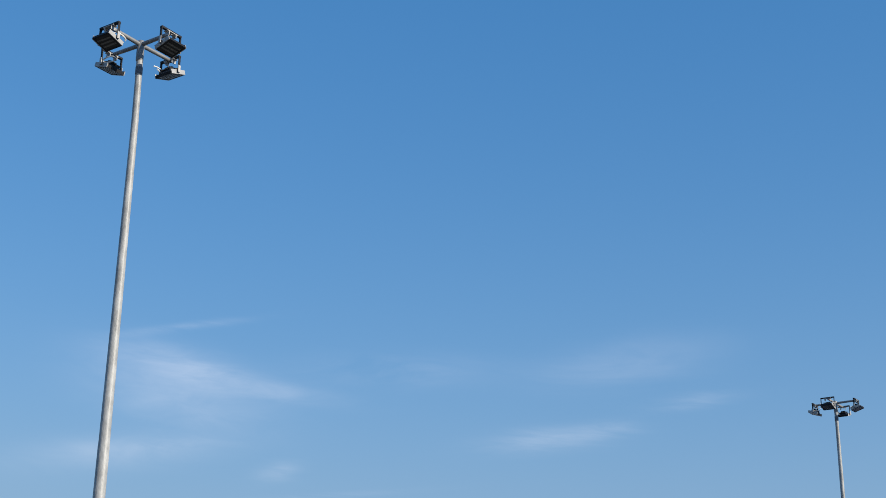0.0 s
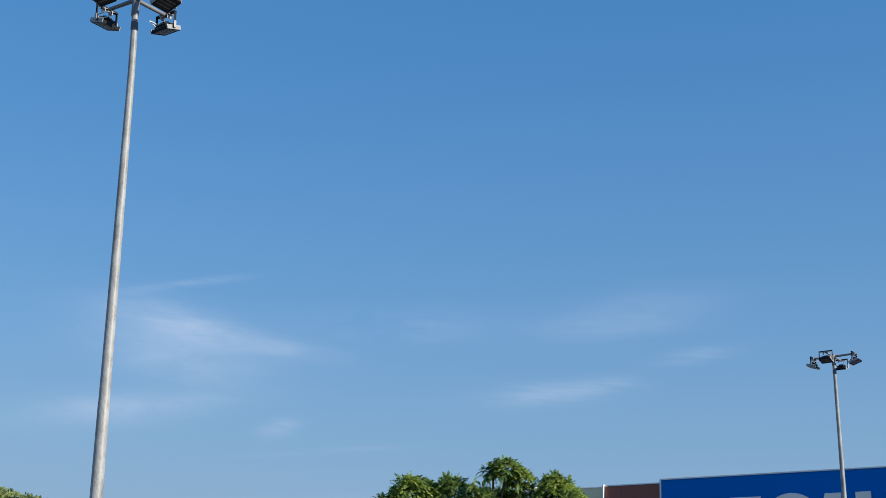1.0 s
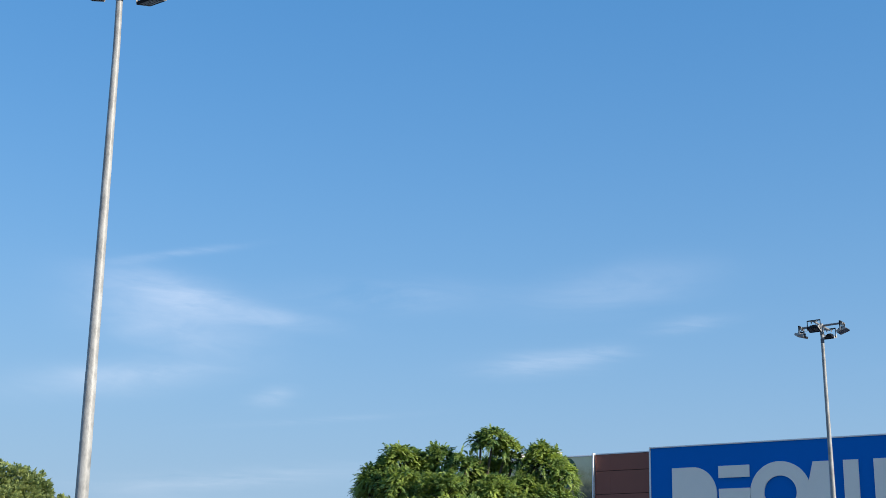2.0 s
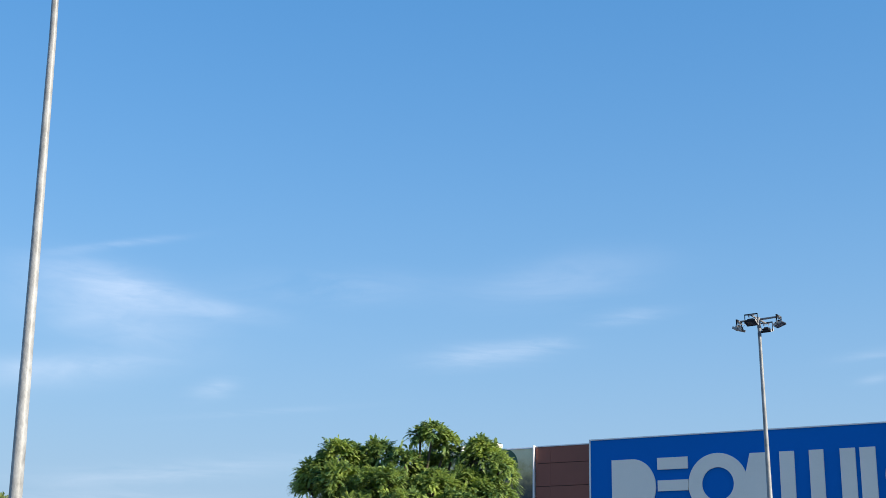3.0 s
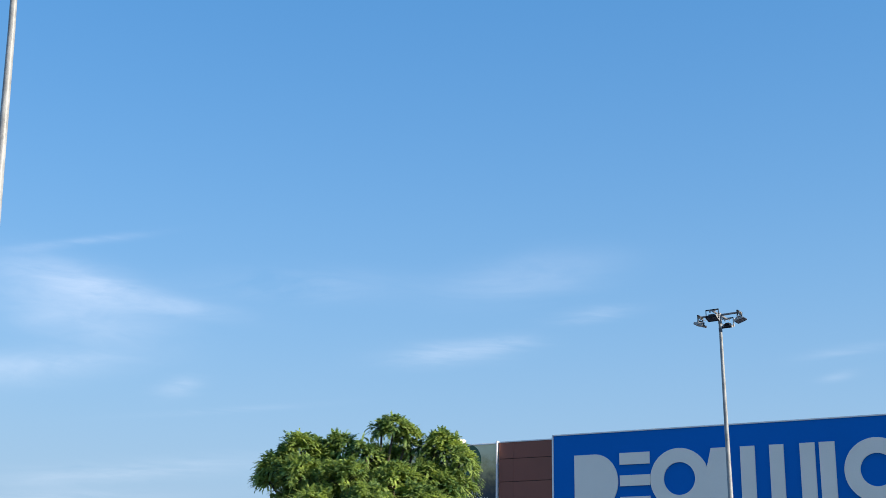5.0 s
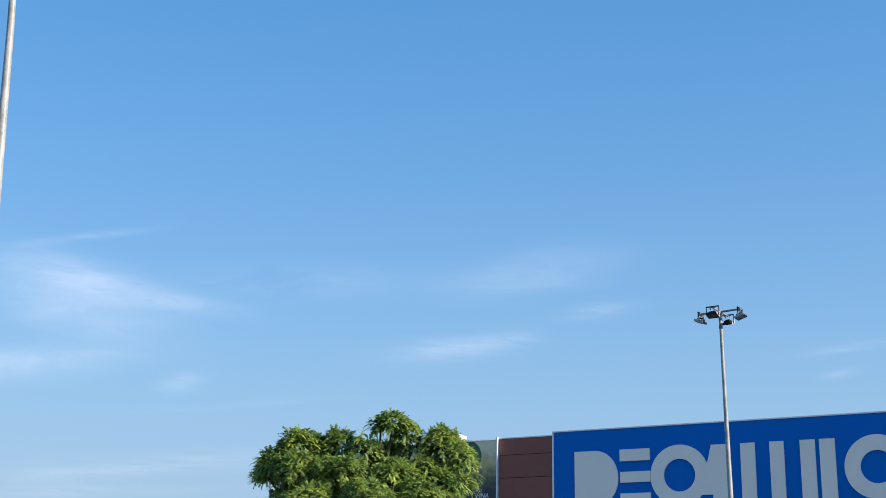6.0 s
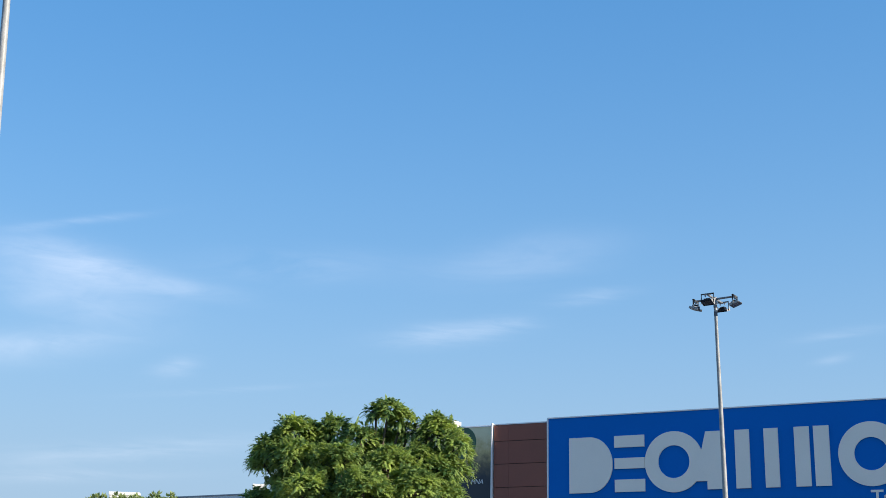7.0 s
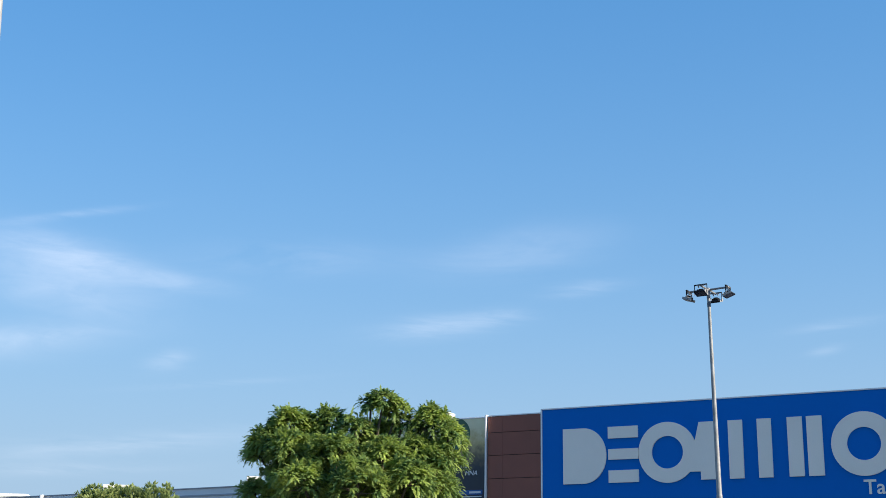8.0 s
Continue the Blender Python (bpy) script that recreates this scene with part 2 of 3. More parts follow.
# ---------------------------------------------------------------- mesh helpers
def part(name, bm, mat, parent=None, label="", smooth=False):
    me = bpy.data.meshes.new(name)
    bmesh.ops.recalc_face_normals(bm, faces=bm.faces)
    bm.to_mesh(me)
    bm.free()
    if smooth:
        for f in me.polygons:
            f.use_smooth = True
        me.set_sharp_from_angle(angle=radians(40))
    me.materials.append(mat)
    ob = new(name, me)
    if parent is not None:
        ob.parent = parent
    if label:
        ob["label"] = label
    return ob


def empty(name, m, label, category, group="", kind=""):
    ob = new(name)
    ob.matrix_world = m
    return tagged(ob, label, category, group, kind)


def box(bm, x0, x1, y0, y1, z0, z1, bevel=0.0, m=None):
    made = bmesh.ops.create_cube(bm, size=1.0)["verts"]
    t = Matrix.Translation(((x0 + x1) / 2, (y0 + y1) / 2, (z0 + z1) / 2)) @ Matrix.Diagonal((x1 - x0, y1 - y0, z1 - z0, 1))
    bmesh.ops.transform(bm, matrix=t, verts=made)
    if bevel:
        es = list({e for v in made for e in v.link_edges})
        made = list({v for f in bmesh.ops.bevel(bm, geom=es, offset=bevel, segments=2, affect="EDGES", profile=0.6)["faces"] for v in f.verts} | {v for v in made if v.is_valid})
    if m is not None:
        bmesh.ops.transform(bm, matrix=m, verts=made)
    return bm


def boxed(*a, **k):
    return box(bmesh.new(), *a, **k)


def tube(bm, points, radii, sides=10, caps=True):
    """A round bar through points with a radius at each."""
    rings, q, was = [], None, None
    for i, p in enumerate(points):
        p = Vector(p)
        a, b = Vector(points[max(0, i - 1)]), Vector(points[min(len(points) - 1, i + 1)])
        way = (b - a).normalized()
        q = way.to_track_quat("Z", "X") if q is None else was.rotation_difference(way) @ q
        was = way
        rings.append([bm.verts.new(p + q @ Vector((radii[i] * math.cos(6.28319 * k / sides), radii[i] * math.sin(6.28319 * k / sides), 0))) for k in range(sides)])
    for r0, r1 in zip(rings, rings[1:]):
        for k in range(sides):
            bm.faces.new((r0[k], r0[(k + 1) % sides], r1[(k + 1) % sides], r1[k]))
    if caps:
        bm.faces.new(rings[0][::-1]), bm.faces.new(rings[-1])
    return bm


def slab(bm, outline, y0, y1):
    """A flat shape given in x and z, between two depths."""
    front = [bm.verts.new((x, y0, z)) for x, z in outline]
    back = [bm.verts.new((x, y1, z)) for x, z in outline]
    bm.faces.new(front), bm.faces.new(back[::-1])
    for i in range(len(outline)):
        j = (i + 1) % len(outline)
        bm.faces.new((front[i], back[i], back[j], front[j]))
    return bm


def ring(bm, cx, cz, ro, ri, y0, y1, sides=64):
    loops = []
    for rad, y in ((ro, y0), (ri, y0), (ri, y1), (ro, y1)):
        loops.append([bm.verts.new((cx + rad * math.cos(6.28319 * k / sides), y, cz + rad * math.sin(6.28319 * k / sides))) for k in range(sides)])
    for a in range(4):
        p, q = loops[a], loops[(a + 1) % 4]
        for k in range(sides):
            bm.faces.new((p[k], p[(k + 1) % sides], q[(k + 1) % sides], q[k]))
    return bm


def lettering(name, words, size, m, mat, parent, depth=0.02, shear=0.0):
    cu = bpy.data.curves.new(name, "FONT")
    cu.body, cu.size, cu.extrude, cu.shear, cu.offset = words, size, depth, shear, 0.012 * size
    tmp = new(name, cu)
    me = bpy.data.meshes.new_from_object(tmp.evaluated_get(bpy.context.evaluated_depsgraph_get()))
    bpy.data.objects.remove(tmp)
    bpy.data.curves.remove(cu)
    me.materials.append(mat)
    ob = new(name, me)
    ob.parent, ob.matrix_basis = parent, m
    return ob


# ---------------------------------------------------------------- ground
ground = part("ground", boxed(-2500, 2500, -2500, 2500, -0.4, 0.0), ASPHALT)
tagged(ground, "dark grey asphalt car park ground", "ground", kind="structure")

# ---------------------------------------------------------------- store building
WALL = 46.8
store = empty("store_building", pose(0, WALL, 0), "big box store with blue sign wall and brown panels", "building")
part("wall", boxed(-27.4, 14.0, 0.16, 0.46, 0.0, 9.30), RENDER, store)
part("side_wall", boxed(-27.4, -27.1, 0.46, 34.0, 0.0, 9.30), RENDER, store)
part("side_wall", boxed(13.7, 14.0, 0.46, 34.0, 0.0, 9.30), RENDER, store)
part("rear_wall", boxed(-27.1, 13.7, 33.7, 34.0, 0.0, 9.30), RENDER, store)
part("roof", boxed(-27.1, 13.7, 0.46, 33.7, 8.6, 8.8), ROOF, store)
part("coping", boxed(-27.45, -20.50, 0.157, 0.52, 9.304, 9.392, bevel=0.01), TRIM, store, "thin pale metal coping")

# blue sign wall with its pale edges
sign = part("sign_panel", boxed(-20.44, 12.0, 0.0, 0.155, 3.4, 9.46), BLUE, store, "plain blue sign sheeting")
part("sign_trim", boxed(-20.50, 12.06, -0.035, 0.155, 9.462, 9.515, bevel=0.008), TRIM, store, "white metal edge")
part("sign_trim", boxed(-20.505, -20.443, -0.035, 0.157, 3.4, 9.461, bevel=0.008), TRIM, store, "white metal edge")

# pale raised shapes of the sign, one for each mark
Z0, Z1, F0, F1 = 6.56, 8.66, -0.06, -0.002
MID = (Z0 + Z1) / 2


def mark(bm):
    return part("sign_shape", bm, PALE, sign, "pale grey raised sign shape")


def half_round(x0, x1):
    out = [(x0, Z0), (x0, Z1)]
    straight = x1 - 0.92
    for k in range(33):
        a = math.pi / 2 - math.pi * k / 32
        out.append((straight + (x1 - straight) * math.cos(a), MID + (Z1 - MID) * math.sin(a)))
    return out


mark(slab(bmesh.new(), half_round(-19.56, -17.80), F0, F1))
for z0, z1 in ((Z0, 7.02), (7.42, 7.82), (8.22, Z1)):
    mark(boxed(-17.72, -16.53, F0, F1, z0, z1))
mark(ring(bmesh.new(), -15.40, MID, 1.12, 0.60, F0, F1))
mark(slab(bmesh.new(), [(-14.62, 6.86), (-14.17, Z1), (-13.60, Z1), (-13.60, Z0), (-14.15, Z0), (-14.15, 6.86)], F0 - 0.008, F1 - 0.004))
mark(boxed(-13.09, -12.56, F0, F1, Z0, Z1))
mark(boxed(-12.03, -11.52, F0, F1, Z0, Z1))
mark(boxed(-10.95, -10.42, F0, F1, Z0, Z1))
mark(boxed(-10.27, -9.73, F0, F1, Z0, Z1))
mark(ring(bmesh.new(), -8.34, MID, 1.11, 0.57, F0, F1))
lettering("sign_lettering", "Ta", 0.70, pose(-8.45, -0.01, 5.89, 90, 0, 0), PALE, sign, 0.015)

# brown cassette panels
part("panel_backing", boxed(-22.80, -20.51, 0.02, 0.155, 0.0, 9.335), BACKING, store, "dark shadow gap behind the panels")
rows = [0.0, 0.59, 1.49, 2.39, 3.29, 4.19, 5.09, 5.98, 6.88, 7.79, 8.69, 9.335]
cols = [-22.80, -22.15, -20.51]
for z0, z1 in zip(rows, rows[1:]):
    for x0, x1 in zip(cols, cols[1:]):
        part("panel", boxed(x0 + 0.002, x1 - 0.002, -0.02, 0.018, z0 + 0.011, z1 - 0.011), BROWN, store)
part("panel_cap", boxed(-22.80, -20.51, -0.03, 0.155, 9.337, 9.380), TRIM, store, "pale metal edge")
part("fin", boxed(-22.875, -22.83, -0.14, 0.155, 0.0, 9.408, bevel=0.008), TRIM, store, "white projecting metal fin")

# printed poster beside the fin
poster = part("poster", boxed(-2.05, 2.14, -0.02, 0.02, -2.40, 2.44), POSTER, store, "autumn picture poster, pale above and dark below")
poster.matrix_basis = pose(-25.02, 0.13, 6.88)
part("poster_frame", boxed(-27.08, -22.876, 0.08, 0.155, 9.322, 9.345), TRIM, store)
part("disc", ring(bmesh.new(), 0.72, 1.85, 0.65, 0.42, -0.030, -0.022), POSTER_GREEN, poster, "dull green ring")
part("blue_label", boxed(0.90, 1.94, -0.030, -0.022, -0.58, -0.40), POSTER_BLUE, poster, "blue label with a pale bar")
part("label_bar", boxed(1.36, 1.86, -0.038, -0.031, -0.53, -0.45), POSTER_WHITE, poster)
part("rule", boxed(1.10, 1.90, -0.030, -0.022, -0.68, -0.64), POSTER_WHITE, poster)
lettering("poster_lettering", "TIE", 0.25, pose(0.90, -0.026, 0.49, 90, 0, 0), POSTER_WHITE, poster, 0.004, 0.25)
lettering("poster_lettering", "MNA", 0.25, pose(1.14, -0.026, 0.19, 90, 0, 0), POSTER_WHITE, poster, 0.004, 0.25)


def roof_unit(x, y, z, w, d, h, label, turn=0):
    e = empty("rooftop_unit", pose(x, y, z, 0, 0, turn), label, "air conditioner", "rooftop units")
    part("casing", boxed(-w / 2, w / 2, -d / 2, d / 2, 0.0, h * 0.86, bevel=0.02), UNIT, e)
    part("lid", boxed(-w / 2 - 0.04, w / 2 + 0.04, -d / 2 - 0.04, d / 2 + 0.04, h * 0.862, h, bevel=0.02), UNIT, e)
    return e


roof_unit(-26.95, 48.0, 8.8, 0.5, 0.5, 0.93, "white rooftop unit behind the store parapet")
roof_unit(-25.78, 48.6, 8.8, 0.7, 0.6, 1.10, "white rooftop unit behind the store parapet")

# ---------------------------------------------------------------- grey hall beyond
hall = empty("grey_hall", pose(-27.6, 49.42, 0, 0, 0, -4.1), "low grey metal clad hall with dark flashing line", "building")
H = 7.37
part("wall", boxed(-60.0, 0.0, 0.0, 0.3, 0.0, H - 0.42), CLAD, hall)
part("flashing", boxed(-60.02, 0.0, -0.05, 0.3, H - 0.418, H - 0.34), CLAD_DARK, hall, "dark flashing strip")
part("fascia", boxed(-60.02, 0.0, -0.03, 0.3, H - 0.338, H - 0.06), CLAD, hall)
part("coping", boxed(-60.05, 0.0, -0.08, 0.36, H - 0.058, H, bevel=0.01), CLAD_DARK, hall, "dark roof edge")
part("roof", boxed(-59.7, -0.3, 0.3, 25.0, 6.5, 6.7), ROOF, hall)
part("side_wall", boxed(-60.0, -59.7, 0.3, 25.0, 0.0, H - 0.42), CLAD, hall)
part("rear_wall", boxed(-59.7, -0.3, 24.7, 25.0, 0.0, H - 0.42), CLAD, hall)
post = part("downpipe", tube(bmesh.new(), [(-23.0, -0.12, 0.0), (-23.0, -0.12, H + 0.02)], [0.12, 0.12]), TRIM, hall, "white downpipe")
roof_unit(-56.2, 53.9, 6.70, 2.5, 1.6, 1.12, "white rooftop unit on the grey hall", 38)
roof_unit(-47.4, 53.2, 6.70, 1.5, 0.9, 1.28, "white rooftop unit on the grey hall", 38)
roof_unit(-38.2, 52.4, 6.70, 0.6, 0.5, 1.34, "cream rooftop unit on the grey hall", 38)


# ---------------------------------------------------------------- floodlight masts
def floodlight(parent, angle):
    """One arm with its yoke and flood lamp, reaching along +x before it is turned."""
    turn = pose(0, 0, 0, 0, 0, angle)
    arm = part("arm", tube(bmesh.new(), [(0.05, 0, 0.0), (0.35, 0, 0.006), (0.68, 0, 0.01)], [0.036, 0.034, 0.032], 12), ARM_STEEL, parent, smooth=True)
    arm.matrix_basis = turn
    lamp = part("floodlight", flood_body(), HOUSING, parent, "black flood lamp housing with cooling ribs")
    lamp.matrix_basis = turn @ pose(0.675, 0, -0.222, 0, -18, 0)
    part("lamp_glass", boxed(-0.132, 0.132, -0.150, 0.150, -0.052, -0.044), LENS, lamp, "dark glass with lamp strips")
    for k in (-0.068, 0.0, 0.068):
        part("reflector_strip", boxed(k - 0.016, k + 0.016, -0.14, 0.14, -0.0555, -0.0525), STRIP, lamp)
    part("rim", frame_rim(), HOUSING, lamp)
    for side in (-1, 1):
        part("end_plate", boxed(-0.155, 0.155, side * 0.184 - 0.008, side * 0.184 + 0.008, -0.056, 0.020, bevel=0.004), PLATE, lamp, "grey cast end plate")
    yoke = part("yoke", flood_yoke(), HOUSING, parent, "dark steel yoke")
    yoke.matrix_basis = turn @ pose(0.665, 0, -0.012)
    for side in (-1, 1):
        part("yoke_ear", boxed(-0.024, 0.024, side * 0.222 - 0.004, side * 0.222 + 0.004, -0.247, -0.125, bevel=0.002), CASTING, yoke, "pale pivot ear")
    part("clamp", clamp_plate(), CASTING, yoke, "pale clamp plate on the arm end")
    loop = [(-0.10 - 0.13 * math.cos(a + 0.9), 0.10 + 0.06 * math.sin(a * 0.5), -0.15 - 0.040 * math.sin(a + 0.9)) for a in [6.28 * k / 16 for k in range(15)]]
    part("cable", tube(bmesh.new(), loop, [0.011] * len(loop), 6), CABLE, yoke, "pale looped cable", smooth=True)


def flood_body():
    bm = bmesh.new()
    box(bm, -0.150, 0.150, -0.174, 0.174, -0.043, 0.0, bevel=0.008)
    bmesh.ops.create_cone(bm, cap_ends=True, segments=4, radius1=0.19, radius2=0.10, depth=0.06, matrix=pose(0, 0, 0.031, 0, 0, 45))
    for k in range(7):
        y = -0.096 + 0.032 * k
        box(bm, -0.095, 0.095, y - 0.005, y + 0.005, 0.025, 0.078)
    box(bm, -0.04, 0.04, -0.065, 0.065, 0.05, 0.11, bevel=0.008)
    return bm


def frame_rim():
    bm = bmesh.new()
    box(bm, -0.160, -0.134, -0.175, 0.175, -0.056, -0.014, bevel=0.003)
    box(bm, 0.134, 0.160, -0.175, 0.175, -0.056, -0.014, bevel=0.003)
    box(bm, -0.133, 0.133, -0.175, -0.152, -0.056, -0.014, bevel=0.003)
    box(bm, -0.133, 0.133, 0.152, 0.175, -0.056, -0.014, bevel=0.003)
    return bm


def clamp_plate():
    bm = bmesh.new()
    box(bm, -0.045, 0.045, -0.115, 0.115, 0.0135, 0.0255, bevel=0.003)
    for side in (-1, 1):
        box(bm, -0.045, 0.045, side * 0.075 - 0.006, side * 0.075 + 0.006, -0.050, 0.013, bevel=0.002)
    return bm


def flood_yoke():
    bm = bmesh.new()
    box(bm, -0.026, 0.026, -0.216, 0.216, 0.026, 0.060, bevel=0.005)
    for side in (-1, 1):
        box(bm, -0.020, 0.020, side * 0.208 - 0.008, side * 0.208 + 0.008, -0.247, 0.025, bevel=0.003)
    return bm


def mast(m, turn, label, top, tip=(0, 0, 0), jointed=False):
    e = empty("floodlight_mast", m, label, "floodlight mast", "car park floodlight masts")
    zs = [0.0, 2.7, 5.42, 5.44, 8.0, 10.6, top + 0.02]
    rs = [0.109, 0.097, 0.085, 0.082, 0.069, 0.056, 0.050]
    part("pole", tube(bmesh.new(), [Vector((0, 0, z)) + Vector(tip) * max(0, (z - 10.6) / 1.4) for z in zs], rs, 28), GALVANISED, e, "tapered galvanised steel pole", smooth=True)
    part("base_plate", boxed(-0.22, 0.22, -0.22, 0.22, 0.0, 0.03, bevel=0.006), GALVANISED, e)
    if jointed:
        part("collar", tube(bmesh.new(), [(0, 0, 5.30), (0, 0, 5.32), (0, 0, 5.40), (0, 0, 5.42)], [0.086, 0.093, 0.093, 0.086], 28), GALVANISED, e, "sleeve joint", smooth=True)
    part("cap", tube(bmesh.new(), [Vector((0, 0, z)) + Vector(tip) for z in (top - 0.30, top - 0.28, top + 0.05, top + 0.07)], [0.052, 0.060, 0.060, 0.045], 24), ARM_STEEL, e, "grey steel head sleeve", smooth=True)
    for z0, z1 in ((11.42, 11.55),):
        part("band", tube(bmesh.new(), [Vector((0, 0, z)) + Vector(tip) * (z - 10.6) / 1.4 for z in (z0, z1)], [0.0585, 0.0575], 24), TAPE, e, "dark clamp band", smooth=True)
    head = Matrix.Translation(tip) @ pose(0, 0, top, 0, 0, turn)
    before = set(e.children)
    for k in range(4):
        floodlight(e, 90 * k)
    for ob in e.children:
        if ob not in before:
            ob.matrix_basis = head @ ob.matrix_basis
    return e


def leaning(x, y, lx, ly):
    up = Vector((lx, ly, 1)).normalized()
    return Matrix.Translation((x, y, 0)) @ Vector((0, 0, 1)).rotation_difference(up).to_matrix().to_4x4()


mast(leaning(-14.358, 13.139, -0.0216, -0.0236), -1, "tall galvanised mast with four flood lamps", 11.955, (-0.013, -0.015, 0))
mast(leaning(-11.597, 40.458, -0.0126, -0.0036), -4, "tall galvanised mast with four flood lamps before store", 11.98, jointed=True)


# ---------------------------------------------------------------- trees
def tufts(rng, lobes, twigs, leaves, length, pairs, leaf_l, leaf_w, droop, cone, inner, lift=0.30):
    """Twig ends over the lobes of a crown, each with a tuft of leaves that fans out and arches down."""
    lob = np.array(lobes)
    w = lob[:, 3] ** 1.7
    tries = twigs * 5
    pick = rng.choice(len(lob), tries, p=w / w.sum())
    d = rng.normal(size=(tries, 3))
    d[:, 2] = np.where(d[:, 2] < -0.5, -d[:, 2], d[:, 2])
    d /= np.linalg.norm(d, axis=1)[:, None]
    deep_in = rng.random(tries) < inner
    reach = np.where(deep_in, 0.3 + 0.5 * rng.random(tries), 0.84 + 0.30 * rng.random(tries) ** 1.5)
    swell = 1 + 0.14 * np.sin(5 * d[:, 0] + 3 * pick) * np.sin(4 * d[:, 1] + 2 * pick) + 0.08 * np.sin(8 * d[:, 2] + pick)
    at = lob[pick, :3] + d * (lob[pick, 3] * reach * swell)[:, None]
    # leave out twig ends that lie deep within a neighbouring lobe
    near = np.linalg.norm(at[:, None, :] - lob[None, :, :3], axis=2) / lob[None, :, 3]
    keep = np.flatnonzero(deep_in | (near.min(axis=1) > 0.62))[:twigs]
    at, d = at[keep], d[keep]
    way = d + rng.normal(size=d.shape) * 0.35
    way[:, 2] += lift
    way /= np.linalg.norm(way, axis=1)[:, None]
    size = 0.7 + 0.6 * rng.random(len(at))
    shade = rng.random(len(at))
    at, way, size, shade = (np.repeat(a, leaves, axis=0) for a in (at, way, size, shade))
    n = len(at)
    shade = 0.45 * shade + 0.55 * rng.random(n)
    fan = rng.normal(size=(n, 3))
    fan /= np.linalg.norm(fan, axis=1)[:, None]
    out = way + fan * cone
    out /= np.linalg.norm(out, axis=1)[:, None]
    ln = length * size * (0.7 + 0.6 * rng.random(n))
    drp = droop * (0.5 + rng.random(n))
    side = np.cross(out, np.tile([0.02, 0.03, 1.0], (n, 1)))
    side /= np.linalg.norm(side, axis=1)[:, None] + 1e-9
    verts = []
    for k in range(2 * pairs + 1):
        s = 0.25 + 0.75 * (k // 2) / pairs if k < 2 * pairs else 1.0
        sgn = (1 if k % 2 else -1) if k < 2 * pairs else 0
        base = at + out * (ln * s)[:, None]
        base[:, 2] -= drp * ln * s * s
        tan = out.copy()
        tan[:, 2] -= 2 * drp * s
        tan /= np.linalg.norm(tan, axis=1)[:, None]
        go = side * sgn * 0.48 + tan * (0.8 if sgn else 1.0)
        go[:, 2] -= 0.18 if pairs else 0.0
        go = go + rng.normal(size=go.shape) * 0.14
        go /= np.linalg.norm(go, axis=1)[:, None]
        acr = np.cross(go, np.cross(tan, side) + rng.normal(size=go.shape) * 0.3)
        acr /= np.linalg.norm(acr, axis=1)[:, None] + 1e-9
        sz = (1 - 0.5 * abs(s - 0.5)) * (0.75 + 0.5 * rng.random(n))
        wd = acr * (leaf_w * sz)[:, None]
        tip = base + go * (leaf_l * sz)[:, None]
        mid = base + go * (0.42 * leaf_l * sz)[:, None]
        verts.append(np.stack([base, mid + wd, tip, mid - wd], axis=1))
    v = np.concatenate(verts, axis=0).reshape(-1, 3)
    return v, np.arange(len(v)).reshape(-1, 4), np.tile(np.repeat(shade, 4), 2 * pairs + 1)


def tree(at, yaw, lobes, label, leaf, trunk_r, fork, seed, **foliage):
    rng = np.random.default_rng(seed)
    e = empty("tree", pose(*at, 0, 0, yaw), label, "tree")
    lean = [(0, 0, 0), (0.03, 0.02, fork * 0.5), (0.0, 0.05, fork)]
    part("trunk", tube(bmesh.new(), lean, [trunk_r * 1.25, trunk_r, trunk_r * 0.8], 12), BARK, e, smooth=True)
    for i, (x, y, z, r) in enumerate(lobes):
        mid = Vector((x * 0.45, y * 0.45, fork + (z - fork) * 0.45)) + Vector(rng.normal(size=3)) * 0.08
        end = Vector((x, y, z + r * 0.35))
        pts = [Vector((0, 0.05, fork - 0.1)), mid, Vector((x, y, z)), end]
        bm = tube(bmesh.new(), pts, [trunk_r * 0.5, trunk_r * 0.3, trunk_r * 0.15, trunk_r * 0.06], 7)
        for k in range(9):
            d = Vector(rng.normal(size=3)).normalized()
            d.z = abs(d.z) * 0.8
            b0 = Vector((x, y, z)) - Vector((0, 0, r * 0.2))
            tube(bm, [b0, b0 + d * r * 0.5, b0 + d * r * 0.95], [trunk_r * 0.09, trunk_r * 0.06, trunk_r * 0.03], 5)
        part("limb", bm, BARK, e, smooth=True)
    v, f, shade = tufts(rng, lobes, **foliage)
    me = bpy.data.meshes.new("crown")
    me.from_pydata(v.tolist(), [], f.tolist())
    me.attributes.new("tone", "FLOAT", "POINT").data.foreach_set("value", shade)
    me.materials.append(leaf)
    crown = new("crown", me)
    crown.parent = e
    tagged(crown, "dense green feathered leaves, yellow-green in the sun", kind="stuff")
    return e


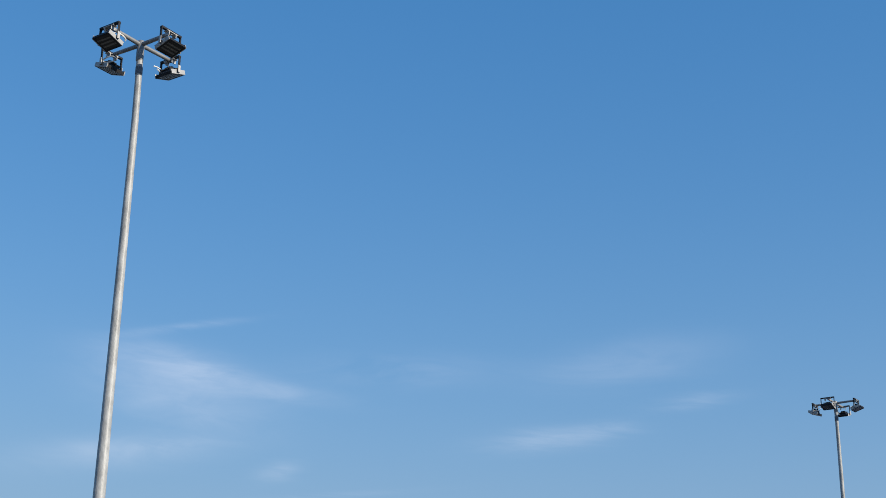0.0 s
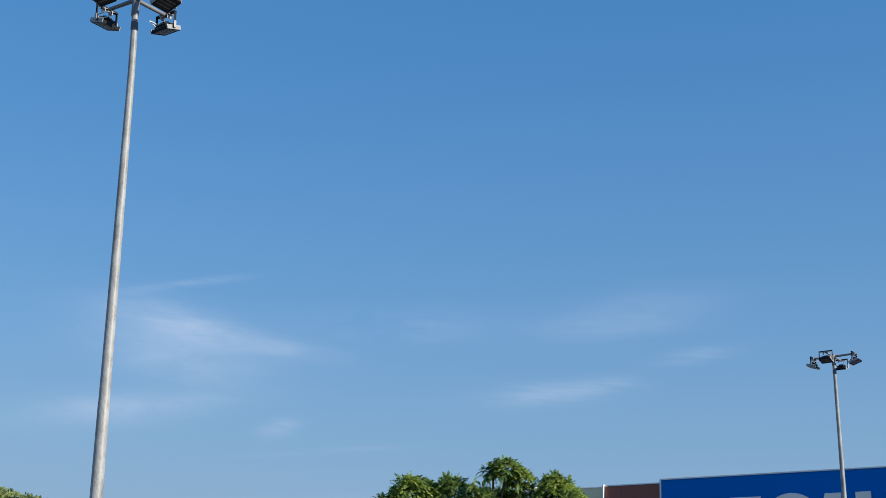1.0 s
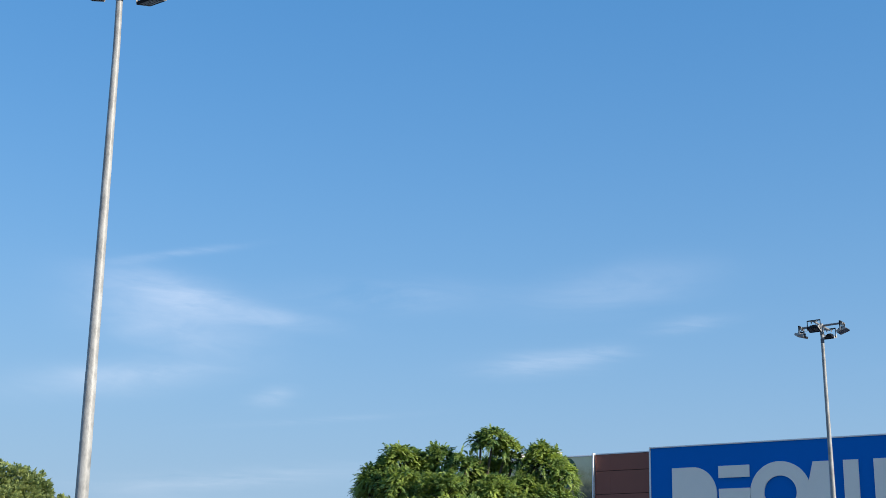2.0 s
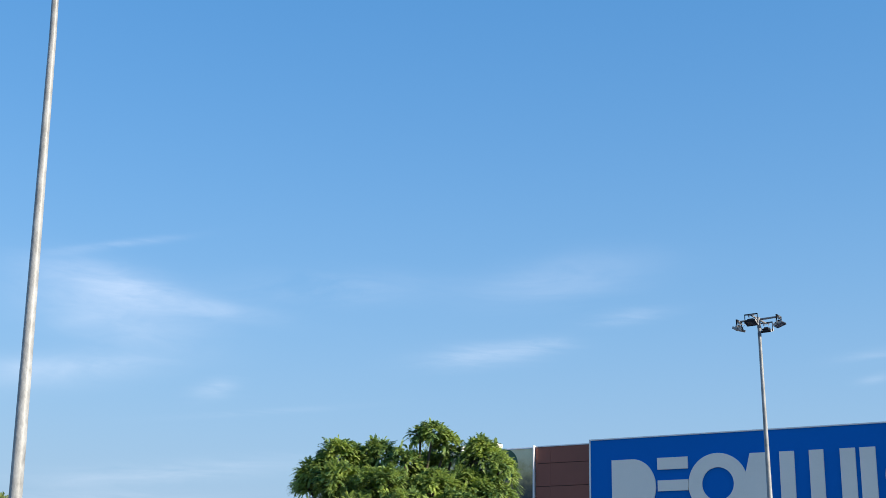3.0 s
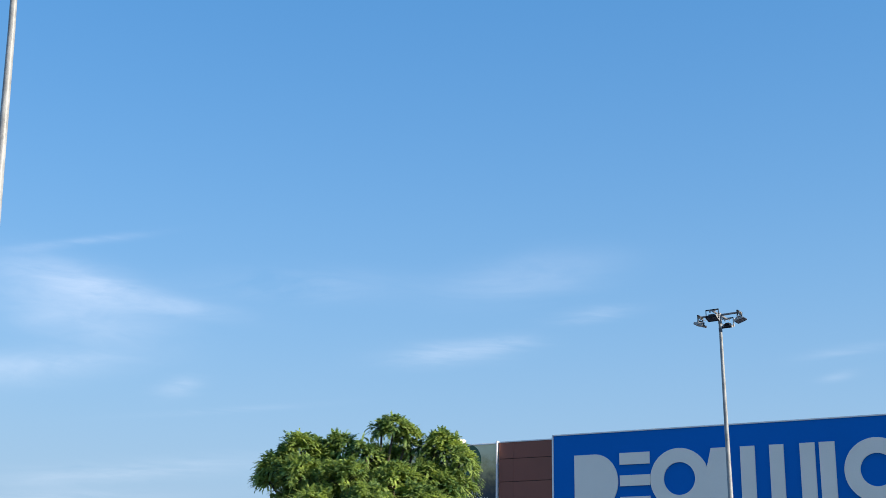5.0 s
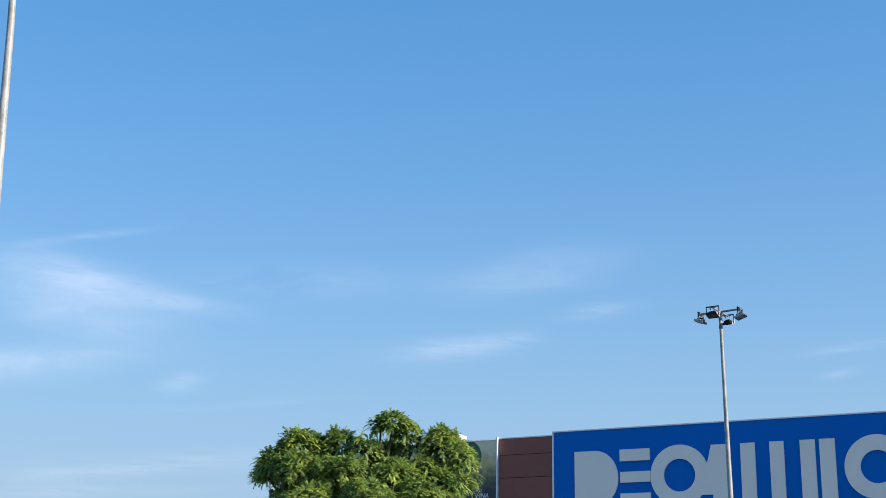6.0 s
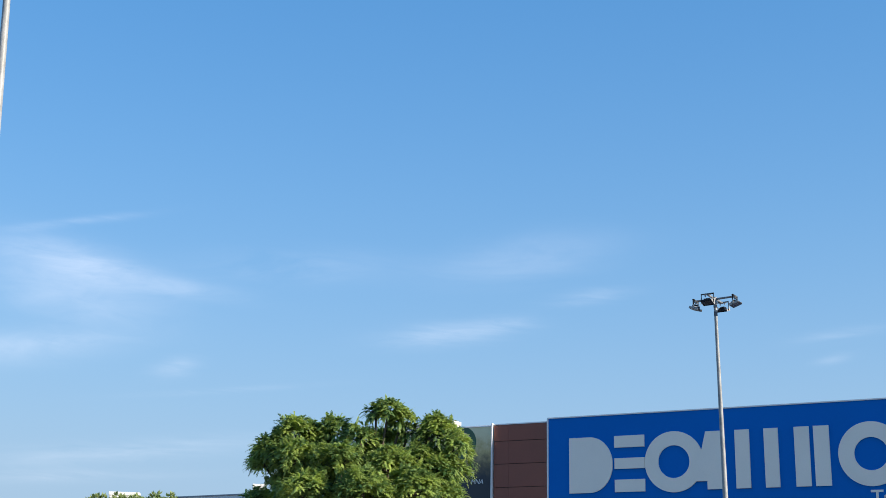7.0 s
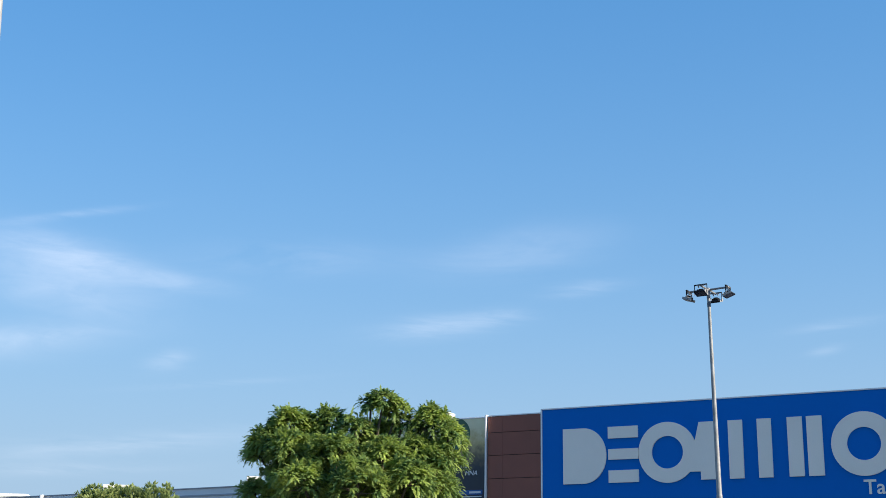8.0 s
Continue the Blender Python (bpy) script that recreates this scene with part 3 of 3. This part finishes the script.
# local x runs to the tree's right as seen from the car park, y away from it
MAIN = ((0.40, 0.0, 5.53, 0.22), (0.66, 0.05, 5.40, 0.17), (0.17, 0.0, 5.53, 0.13), (0.78, 0.1, 5.16, 0.15),
        (-1.35, 0.1, 5.10, 0.30), (-0.68, 0.25, 5.15, 0.26), (-0.10, -0.1, 4.93, 0.27), (-1.00, 0.3, 4.88, 0.26),
        (-1.80, 0.0, 4.66, 0.29), (-1.64, 0.05, 4.92, 0.20), (-1.92, 0.1, 4.50, 0.22), (-1.94, 0.0, 3.74, 0.27), (-1.30, -0.1, 4.02, 0.34), (0.45, 0.5, 4.98, 0.26), (0.12, 0.4, 4.98, 0.22),
        (-1.28, -0.5, 4.53, 0.34), (-0.45, -0.8, 4.42, 0.36), (0.48, -0.6, 4.42, 0.34), (-0.93, -1.1, 3.84, 0.38),
        (0.06, -1.3, 3.80, 0.44), (0.93, -0.9, 3.98, 0.36), (1.02, -0.1, 4.58, 0.28), (1.40, 0.0, 5.06, 0.30),
        (1.28, 0.0, 5.31, 0.17), (1.65, -0.05, 4.84, 0.28), (1.57, -0.15, 4.44, 0.27), (1.48, -0.2, 3.90, 0.30),
        (1.22, -0.3, 4.30, 0.30), (-0.8, 1.0, 4.30, 0.55), (0.7, 1.0, 4.25, 0.55), (0.0, 0.5, 4.15, 0.65),
        (1.1, 0.5, 4.10, 0.58), (-1.2, 0.5, 4.20, 0.50), (-1.2, 0.2, 3.30, 0.60), (0.0, -0.5, 3.20, 0.70),
        (1.1, 0.0, 3.20, 0.60), (0.0, 0.6, 3.50, 0.75))
tree((-12.95, 21.2, 0), 28.2, MAIN, "broad leafy tree with a knobbly rounded crown", LEAF, 0.13, 2.3, 5,
     twigs=4800, leaves=9, length=0.165, pairs=8, leaf_l=0.050, leaf_w=0.0125, droop=0.36, cone=0.85, inner=0.18)

BUSH = ((0.30, 0.0, 2.70, 0.30), (-0.03, 0.0, 2.70, 0.29), (-0.36, 0.05, 2.70, 0.28), (-0.55, 0.0, 2.52, 0.25), (0.42, 0.1, 2.42, 0.32), (-0.40, 0.2, 2.3, 0.38),
        (0.0, -0.25, 2.25, 0.48), (0.0, 0.4, 2.3, 0.5), (0.25, -0.1, 2.0, 0.5), (-0.25, 0.0, 1.9, 0.5))
tree((-10.42, 12.0, 0), 41.0, BUSH, "small clipped round tree with dense leaves", LEAF_NEAR, 0.06, 1.5, 9,
     twigs=5200, leaves=9, length=0.022, pairs=0, leaf_l=0.068, leaf_w=0.0180, droop=0.0, cone=0.60, inner=0.2, lift=0.7)

SIDE = ((0.05, 0.0, 3.73, 0.46), (-0.75, 0.2, 3.72, 0.68), (0.52, 0.1, 3.38, 0.42), (1.02, 0.1, 3.06, 0.24), (0.1, -0.1, 3.4, 0.5), (-0.4, -0.5, 3.0, 0.8), (-1.3, 0.2, 3.2, 0.8), (-0.5, 0.6, 3.1, 0.8), (0.1, -0.3, 2.7, 0.6))
tree((-16.95, 14.05, 0), 50.0, SIDE, "rounded leafy tree beside the floodlight mast", LEAF_NEAR, 0.09, 1.9, 13,
     twigs=5600, leaves=9, length=0.03, pairs=0, leaf_l=0.090, leaf_w=0.031, droop=0.0, cone=0.9, inner=0.2)
